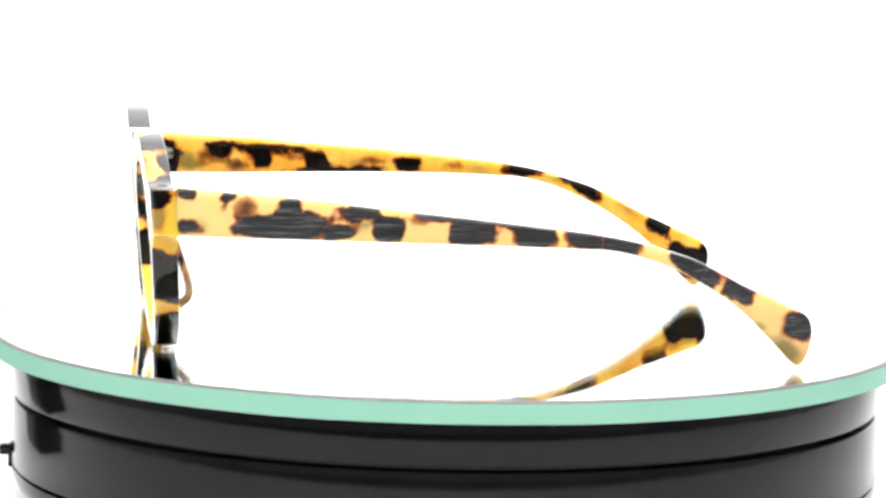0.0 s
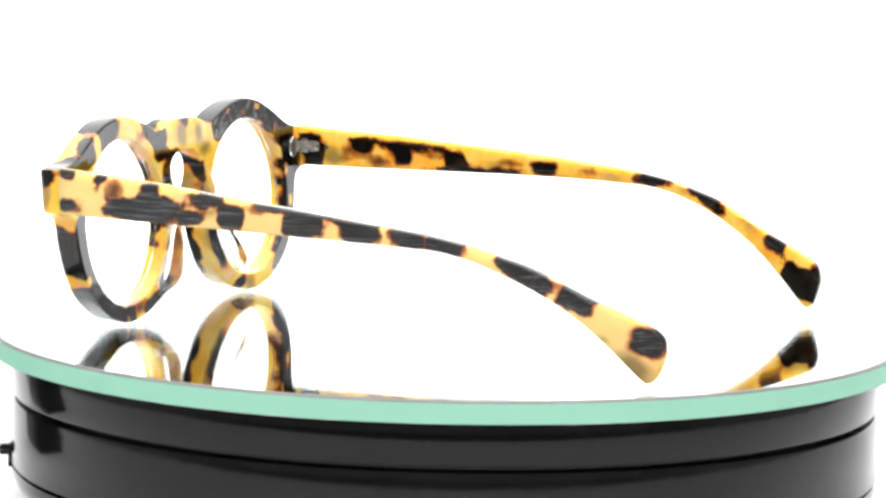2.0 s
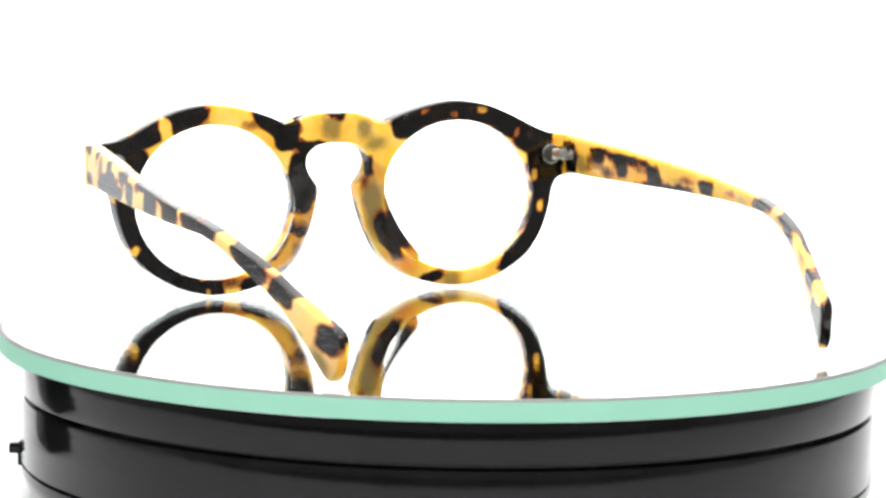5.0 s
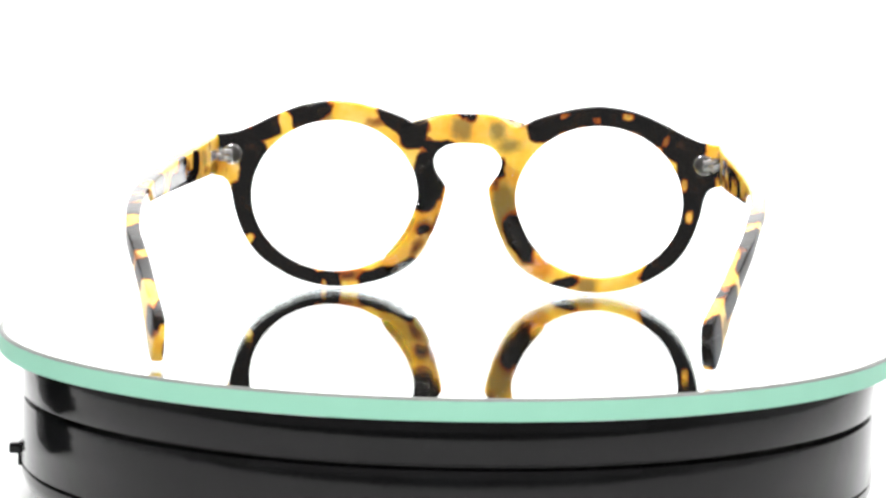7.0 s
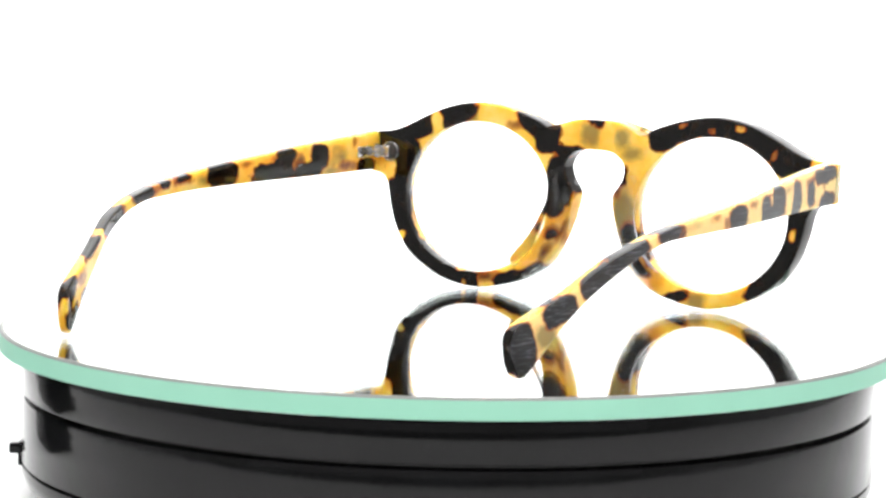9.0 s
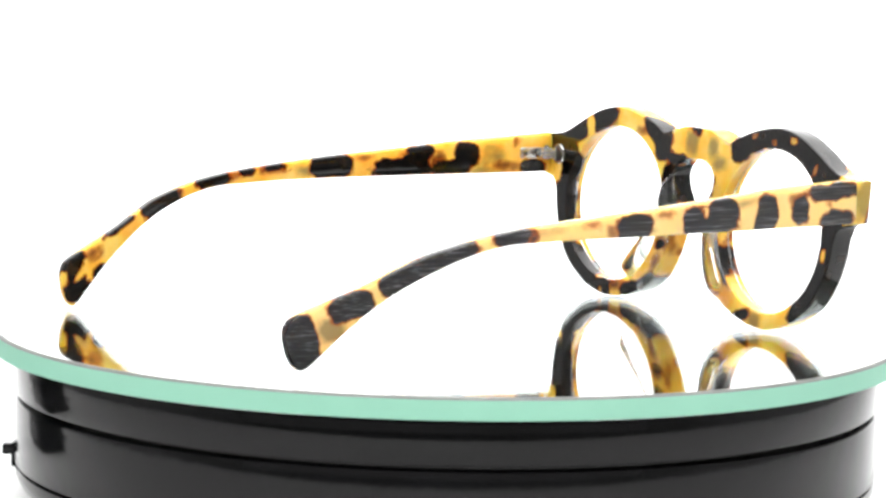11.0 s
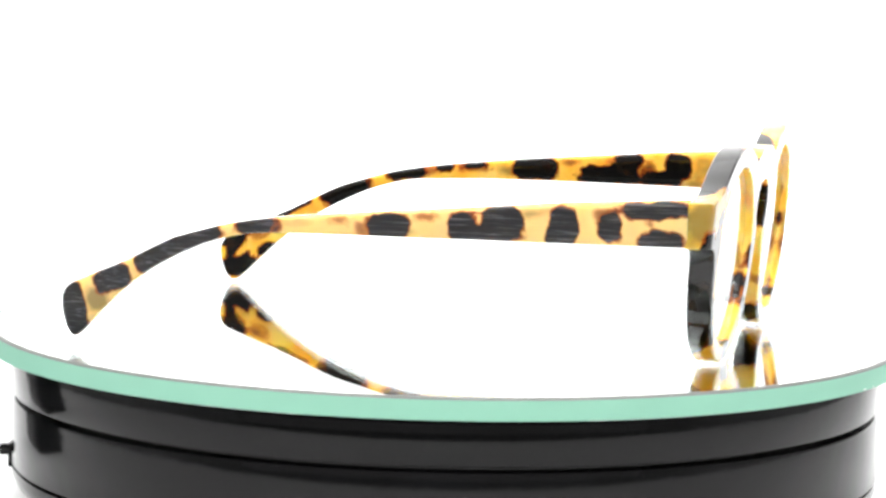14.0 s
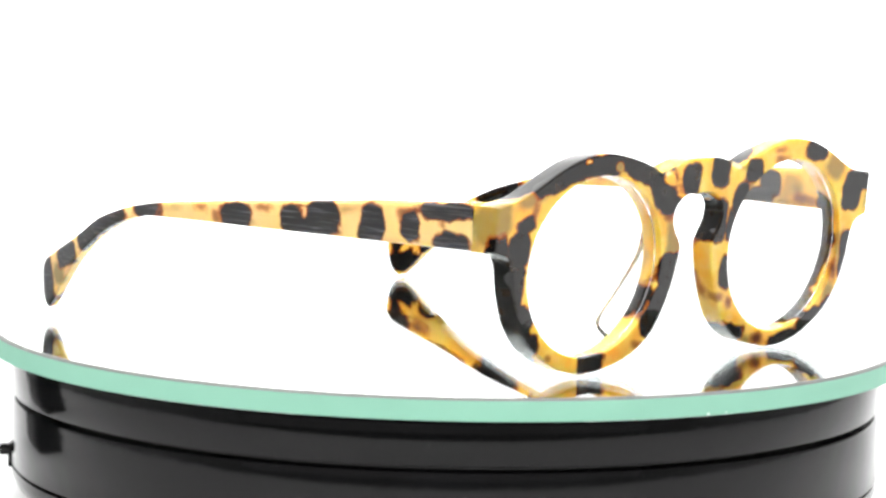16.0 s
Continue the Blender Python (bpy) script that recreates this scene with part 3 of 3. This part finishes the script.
def rim_front(parent):
    cx, cz, a, b = HOLE
    rows = smooth_rows(UPPER_EDGE + LOWER_EDGE + NOSE_EDGE[:-1], 9)
    cut = [np.array(NOSE_EDGE[-2]) * (1 - s) + np.array(NOSE_EDGE[-1]) * s for s in (0.25, 0.5, 0.75, 1.0)]
    rows = np.vstack([rows, cut])
    rows[:, 1] = np.maximum(rows[:, 1], 0)
    n = len(rows)
    verts = []
    K = 0
    for th, ox, oz in rows:
        t = radians(th)
        ix, iz = cx + a * math.cos(t), cz + b * math.sin(t)
        wide = max(math.hypot(ox - ix, oz - iz), 0.5)
        bo = 0.6 * min(1.0, ox / 1.5)     # outer rounding fades out at the middle of the bridge
        bi = 0.4
        taper = 0.3 * max(0, math.cos(radians(th + 92))) ** 2   # thinner below
        ring = []
        arc = [radians(90 * k / 4) for k in range(5)]
        outer, lift_o = [1 - bo * (1 - math.sin(q)) / wide for q in arc], [bo * (1 - math.cos(q)) for q in arc]
        inner, lift_i = [bi * (1 - math.sin(q)) / wide for q in reversed(arc)], [bi * (1 - math.cos(q)) for q in reversed(arc)]
        mids = [1.2 * bi / wide] + list(np.linspace(1.2 * bi / wide, 1 - 1.2 * bo / wide, 15)[1:-1]) + [1 - 1.25 * max(bo, 0.1) / wide]
        vs = inner + mids + outer
        lifts = lift_i + [0] * len(mids) + lift_o
        ring += list(zip(vs, lifts))
        ring += [(1, THICK * 0.5)]
        bf = bo + 1.3 * min(max((ox - 66) / 5, 0), 1)      # rounder front corner on the end pieces
        front = [1 - bf * (1 - math.sin(q)) / wide for q in arc]
        mids_f = [1.2 * bi / wide] + list(np.linspace(1.2 * bi / wide, 1 - 1.2 * bf / wide, 15)[1:-1]) + [1 - 1.1 * max(bf, 0.1) / wide]
        lift_f = [bf * (1 - math.cos(q)) for q in arc]
        for v, l in reversed(list(zip(inner + mids_f + front, lift_i + [0] * len(mids_f) + lift_f))):
            ring.append((v, THICK - taper - l))
        ring += [(0, THICK * 0.5)]
        K = len(ring)
        for v, dy in ring:
            f = min(max(dy / THICK, 0), 1) * (1 - v) ** 2   # the opening widens a little to the front
            x, z = ix + (ox - ix) * v + 0.45 * f * math.cos(t), iz + (oz - iz) * v + 0.35 * f * math.sin(t)
            x -= 0.9 * min(max((x - 66) / 6, 0), 1) * dy / THICK   # the end pieces narrow to the front
            verts.append((x, front_y(x, z) + dy, z))
    faces = []
    for i in range(n - 1):
        for k in range(K):
            q = (i * K + k, i * K + (k + 1) % K, (i + 1) * K + (k + 1) % K, (i + 1) * K + k)
            if all(abs(verts[j][0]) < 1e-4 for j in q):
                continue
            faces.append(q)
    m = len(verts)
    verts = [((x + X0) * MM, y * MM, z * MM) for x, y, z in verts] + [((X0 - x) * MM, y * MM, z * MM) for x, y, z in verts]
    faces += [tuple(j + m for j in reversed(q)) for q in faces]
    ob = mesh_object("frame_front", verts, faces, POLISHED, parent, "tortoiseshell acetate front with keyhole bridge", angle=50)

    def chooser(co):
        x, y, z = co[:, 0] - X0, co[:, 1], co[:, 2]
        w = np.clip((y - front_y(x, z)) / THICK * 2.5 - 0.8, 0, 1)
        return [(front_rear_patches, x, z, 1 - w), (front_fore_patches, x, z, w)]

    paint(ob, chooser)
    return ob


PAD_HEIGHT = [(-201, 0.0), (-195, 0.9), (-182, 2.4), (-168, 4.2), (-152, 5.6), (-142, 6.0), (-135, 5.2), (-128, 2.6), (-122, 0.0)]


def nose_pad(parent, side):
    """A clear acetate pad glued on the rear of the rim beside the nose, highest low down, leaning away from the nose."""
    cx, cz, a, b = HOLE
    edge = smooth_rows(UPPER_EDGE + LOWER_EDGE + NOSE_EDGE[:-1], 9)
    high = smooth_rows(PAD_HEIGHT, 6)
    across = [0.04, 0.1, 0.2, 0.3, 0.4, 0.52, 0.66, 0.8, 0.9, 0.97]
    verts, K = [], 2 * len(across)
    for th, h in high:
        h = max(h, 0.0)
        ox, oz = np.interp(-th, -edge[:, 0], edge[:, 1]), np.interp(-th, -edge[:, 0], edge[:, 2])
        t = radians(th)
        ix, iz = cx + a * math.cos(t), cz + b * math.sin(t)
        for v in across:
            u = min(v / 0.32, 1)
            fall = max(0, v - 0.4) / 0.6
            s = math.sin(u * math.pi / 2) ** 0.8 * (1 - fall ** 2.2)
            x, z = ix + (ox - ix) * v, iz + (oz - iz) * v
            verts.append((x + 0.55 * h * s, front_y(x, z) - h * s - 0.02, z))
        for v in reversed(across):
            x, z = ix + (ox - ix) * v, iz + (oz - iz) * v
            verts.append((x, front_y(x, z) + 0.35, z))
    n = len(high)
    faces = [(i * K + k, i * K + (k + 1) % K, (i + 1) * K + (k + 1) % K, (i + 1) * K + k) for i in range(n - 1) for k in range(K)]
    faces += [tuple(range(K)), tuple((n - 1) * K + k for k in range(K))]
    verts = [((side * x + X0) * MM, y * MM, z * MM) for x, y, z in verts]
    return mesh_object("nose_pad", verts, faces, PAD, parent, "clear glossy acetate nose pad", angle=60)


def lens(parent, side):
    cx, cz, a, b = HOLE
    verts, faces, n = [], [], 96
    rings = [(0.0, 0), (0.35, 0), (0.7, 0), (1.012, 0), (1.012, 1.1), (0.7, 1.1), (0.35, 1.1), (0.0, 1.1)]
    for s, dy in rings:
        for i in range(n):
            t = 2 * math.pi * i / n
            x, z = cx + a * s * math.cos(t), cz + b * s * math.sin(t)
            verts.append(((side * x + X0) * MM, (front_y(x, z) + 3.0 + dy) * MM, z * MM))
    for k in range(len(rings) - 1):
        for i in range(n):
            j = (i + 1) % n
            faces.append((k * n + i, k * n + j, (k + 1) * n + j, (k + 1) * n + i))
    ob = mesh_object("lens", verts, faces, LENS, parent, "thin clear demo lens")
    ob.visible_shadow = False
    return ob


TOP_LINE = [(70.7, 41.1), (55, 40.0), (42, 39.1), (30, 37.9), (17, 36.7), (4, 35.5), (-8, 34.2), (-21, 32.7), (-28, 31.6), (-34.5, 30.3), (-41, 28.4), (-48, 26.1), (-54.5, 22.9), (-61, 19.5), (-68, 16.4),
            (-74.6, 13.4), (-76.2, 12.5), (-77.3, 11.4), (-78.0, 9.8), (-78.3, 8.0)]
LOW_LINE = [(70.7, 30.3), (55, 30.1), (42, 30.0), (30, 29.9), (17, 29.8), (4, 29.6), (-8, 29.4), (-21, 28.9), (-28, 28.5), (-34.5, 27.1), (-41, 24.9), (-48, 21.6), (-54.5, 17.8), (-61, 13.0), (-67, 7.4),
            (-72.4, 1.9), (-74.6, 0.5), (-76.2, 1.6), (-77.4, 4.2), (-78.2, 7.2)]
BOW = {-1: [(72, 71.6), (57, 73.4), (30, 76.9), (10, 79.0), (-12, 79.8), (-40, 77.0), (-58, 71.3), (-78, 65.0)],
       1: [(72, 71.8), (52, 73.2), (30, 75.8), (10, 77.6), (-12, 77.5), (-40, 74.4), (-58, 69.8), (-78, 63.6)]}


def along(rows, y):
    rows = np.array(rows)
    r = smooth_rows(rows, 8)
    return np.interp(-y, -r[:, 0], r[:, 1])


def temple(parent, side):
    tops, lows = smooth_rows(TOP_LINE, 7), smooth_rows(LOW_LINE, 7)
    n, K = len(tops), 36
    verts = []
    rise = 1.6 if side > 0 else 0.0          # this arm stands a little higher
    for i in range(n):
        yt, zt = tops[i]
        yl, zl = lows[i]
        if side < 0:                          # and this one is a little shorter
            yt, yl = yt + (70 - yt) / 148, yl + (70 - yl) / 148
        ym = (yt + yl) / 2
        slim = 4.3 if ym > 20 else 4.3 - 1.0 * min(1, (20 - ym) / 90)
        close = 1.0 if i < n - 24 else math.sqrt(max(0.02, 1 - ((i - (n - 24)) / 23.0) ** 2.6))
        for k in range(K):
            a = 2 * math.pi * k / K
            ca, sa = math.cos(a), math.sin(a)
            e = 0.36
            u = math.copysign(abs(ca) ** e, ca)     # across the thickness
            w = math.copysign(abs(sa) ** e, sa)     # up and down
            y = (yt + yl) / 2 + (yt - yl) / 2 * w
            z = (zt + zl) / 2 + (zt - zl) / 2 * w
            outx = float(along(BOW[side], np.array([y]))[0])
            x = outx - slim / 2 + u * slim / 2 * close
            verts.append(((side * x + X0) * MM, y * MM, (z + rise * (70 - y) / 145) * MM))
    faces = []
    for i in range(n - 1):
        for k in range(K):
            faces.append((i * K + k, i * K + (k + 1) % K, (i + 1) * K + (k + 1) % K, (i + 1) * K + k))
    faces.append(tuple(range(K)))
    faces.append(tuple((n - 1) * K + k for k in range(K)))
    mats = [POLISHED, BRUSHED]
    ob = mesh_object("temple_arm", verts, faces, mats, parent, "tortoiseshell temple arm with brushed outer face",
                     mat_of=lambda c, nn: 1 if nn.x * side > 0.6 else 0, angle=50)
    outer, inner = (right_outer_patches, right_inner_patches) if side > 0 else (left_outer_patches, left_inner_patches)

    def chooser(co):
        y, z = co[:, 1], co[:, 2]
        mid = along(BOW[side], y) - 2.1
        w = np.clip(((co[:, 0] - X0) * side - mid) / 1.5 + 0.5, 0, 1)
        return [(outer, y, z, w), (inner, y, z, 1 - w)]

    paint(ob, chooser)
    return ob


def hinge(parent, side):
    """Steel hinge: a round-ended plate let into the front, a longer plate on the arm, a barrel of knuckles and a screw."""
    px = lambda x: (side * x + X0) * MM
    z = 35.6
    yb = front_y(66, z)
    bm = rod(2.2 * MM, 0.9 * MM, "Y", (px(63.9), (yb - 0.15) * MM, z * MM), n=28, bevel=0.3 * MM)
    plate = part("hinge", bm, DARK_STEEL, parent, "polished steel hinge in a dark recess")
    part("recess_rim", ring_bead(2.55, 0.22, (px(63.9), (yb - 0.05) * MM, z * MM)), STEEL, plate)
    part("leaf", rounded_box(3.6 * MM, 1.3 * MM, 2.9 * MM, 0.25 * MM, at=(px(65.4), (yb - 0.7) * MM, z * MM)), STEEL, plate)
    bm = rounded_box(1.0 * MM, 6.4 * MM, 3.0 * MM, 0.3 * MM, at=(px(68.5), (yb - 6.2) * MM, z * MM), turn=pose(0, 0, 0, 0, 0, side * 6))
    part("arm_plate", bm, STEEL, plate)
    for dz in (-1.15, 0, 1.15):
        part("knuckle", rod(1.2 * MM, 1.0 * MM, "Z", (px(67.0), (yb - 2.0) * MM, (z + dz) * MM), bevel=0.12 * MM), STEEL, plate)
    part("bridge_bar", rounded_box(2.4 * MM, 1.5 * MM, 1.0 * MM, 0.2 * MM, at=(px(67.7), (yb - 3.0) * MM, z * MM)), STEEL, plate)
    part("screw", rod(0.7 * MM, 0.4 * MM, "Z", (px(67.0), (yb - 2.0) * MM, (z + 1.8) * MM), n=14, bevel=0.0001), DARK_STEEL, plate)
    for dy in (-5.4, -8.0):
        part("rivet", rod(0.6 * MM, 0.4 * MM, "X", (px(67.85), (yb + dy) * MM, z * MM), n=14, bevel=0.0001), DARK_STEEL, plate)


def eyeglasses():
    e = tagged(new("eyeglasses"), "tortoiseshell acetate eyeglasses standing open on mirror plate", "eyeglasses")
    rim_front(e)
    for side in (-1, 1):
        lens(e, side)
        nose_pad(e, side)
        temple(e, side)
        hinge(e, side)
    return e


def power_adapter():
    """A black box that stands beside the drum and mirrors in it."""
    th = 22
    ob = tagged(new("power_adapter"), "small black plastic power adapter beside black turntable", "power adapter")
    ob.matrix_basis = pose(-0.168, 0.012, TABLE_Z, 0, 0, th)
    part("case", rounded_box(0.034, 0.048, 0.046, 0.004, at=(0, 0, 0.023)), BLACK, ob)
    part("cable_plug", rod(0.004, 0.02, "X", (-0.026, 0, 0.01)), BLACK, ob)


def light_bar(x):
    """An LED bar hung in the front of the tent, two rows of diodes facing the turntable."""
    ob = tagged(new("led_light_bar"), "slim LED light bar hung before light tent", "light bar", group="tent lamps")
    ob.matrix_basis = look((x, -0.50, 0.52), (0, 0, 0.02))
    part("housing", rounded_box(0.34, 0.05, 0.02, 0.003, at=(0, 0, 0.012)), BLACK, ob, "black housing")
    back = ob.matrix_basis.inverted()
    for dx in (-0.12, 0.12):
        top, low = Vector((x + dx, -0.52, TENT_H)), Vector((x + dx, -0.52, 0.545))
        bm = rod(0.002, top.z - low.z, "Z", (top + low) / 2, n=10)
        bmesh.ops.transform(bm, matrix=back, verts=bm.verts)
        part("hanger", bm, STEEL, ob, "thin steel hanger rod")
    for row in (-1, 1):
        for k in range(12):
            part("diode", rounded_box(0.009, 0.009, 0.003, 0.001, at=(-0.15 + k * 0.0273, row * 0.012, 0), segments=1), LED, ob, "white diode")


setting()
power_adapter()
light_bar(-0.3)
light_bar(0.3)
turntable()
disc = glass_disc()
glasses = eyeglasses()


# ---- the plate turns once in about 25 seconds; it lies a little askew, so its edge rises and sinks ----
START, RATE = 97.384, 14.3018
LEAN, LOW_AT = 0.20, 0.9


def turned(t, rise):
    low = START - RATE * LOW_AT
    return pose(0, 0, rise, 0, 0, START - RATE * t - low) @ pose(0, 0, 0, LEAN) @ pose(0, 0, 0, 0, 0, low)


def motions():
    walk(glasses, [(t, turned(t, -0.00013)) for t in range(17)])
    walk(disc, [(t, turned(t, -0.00015)) for t in range(17)])


motions()
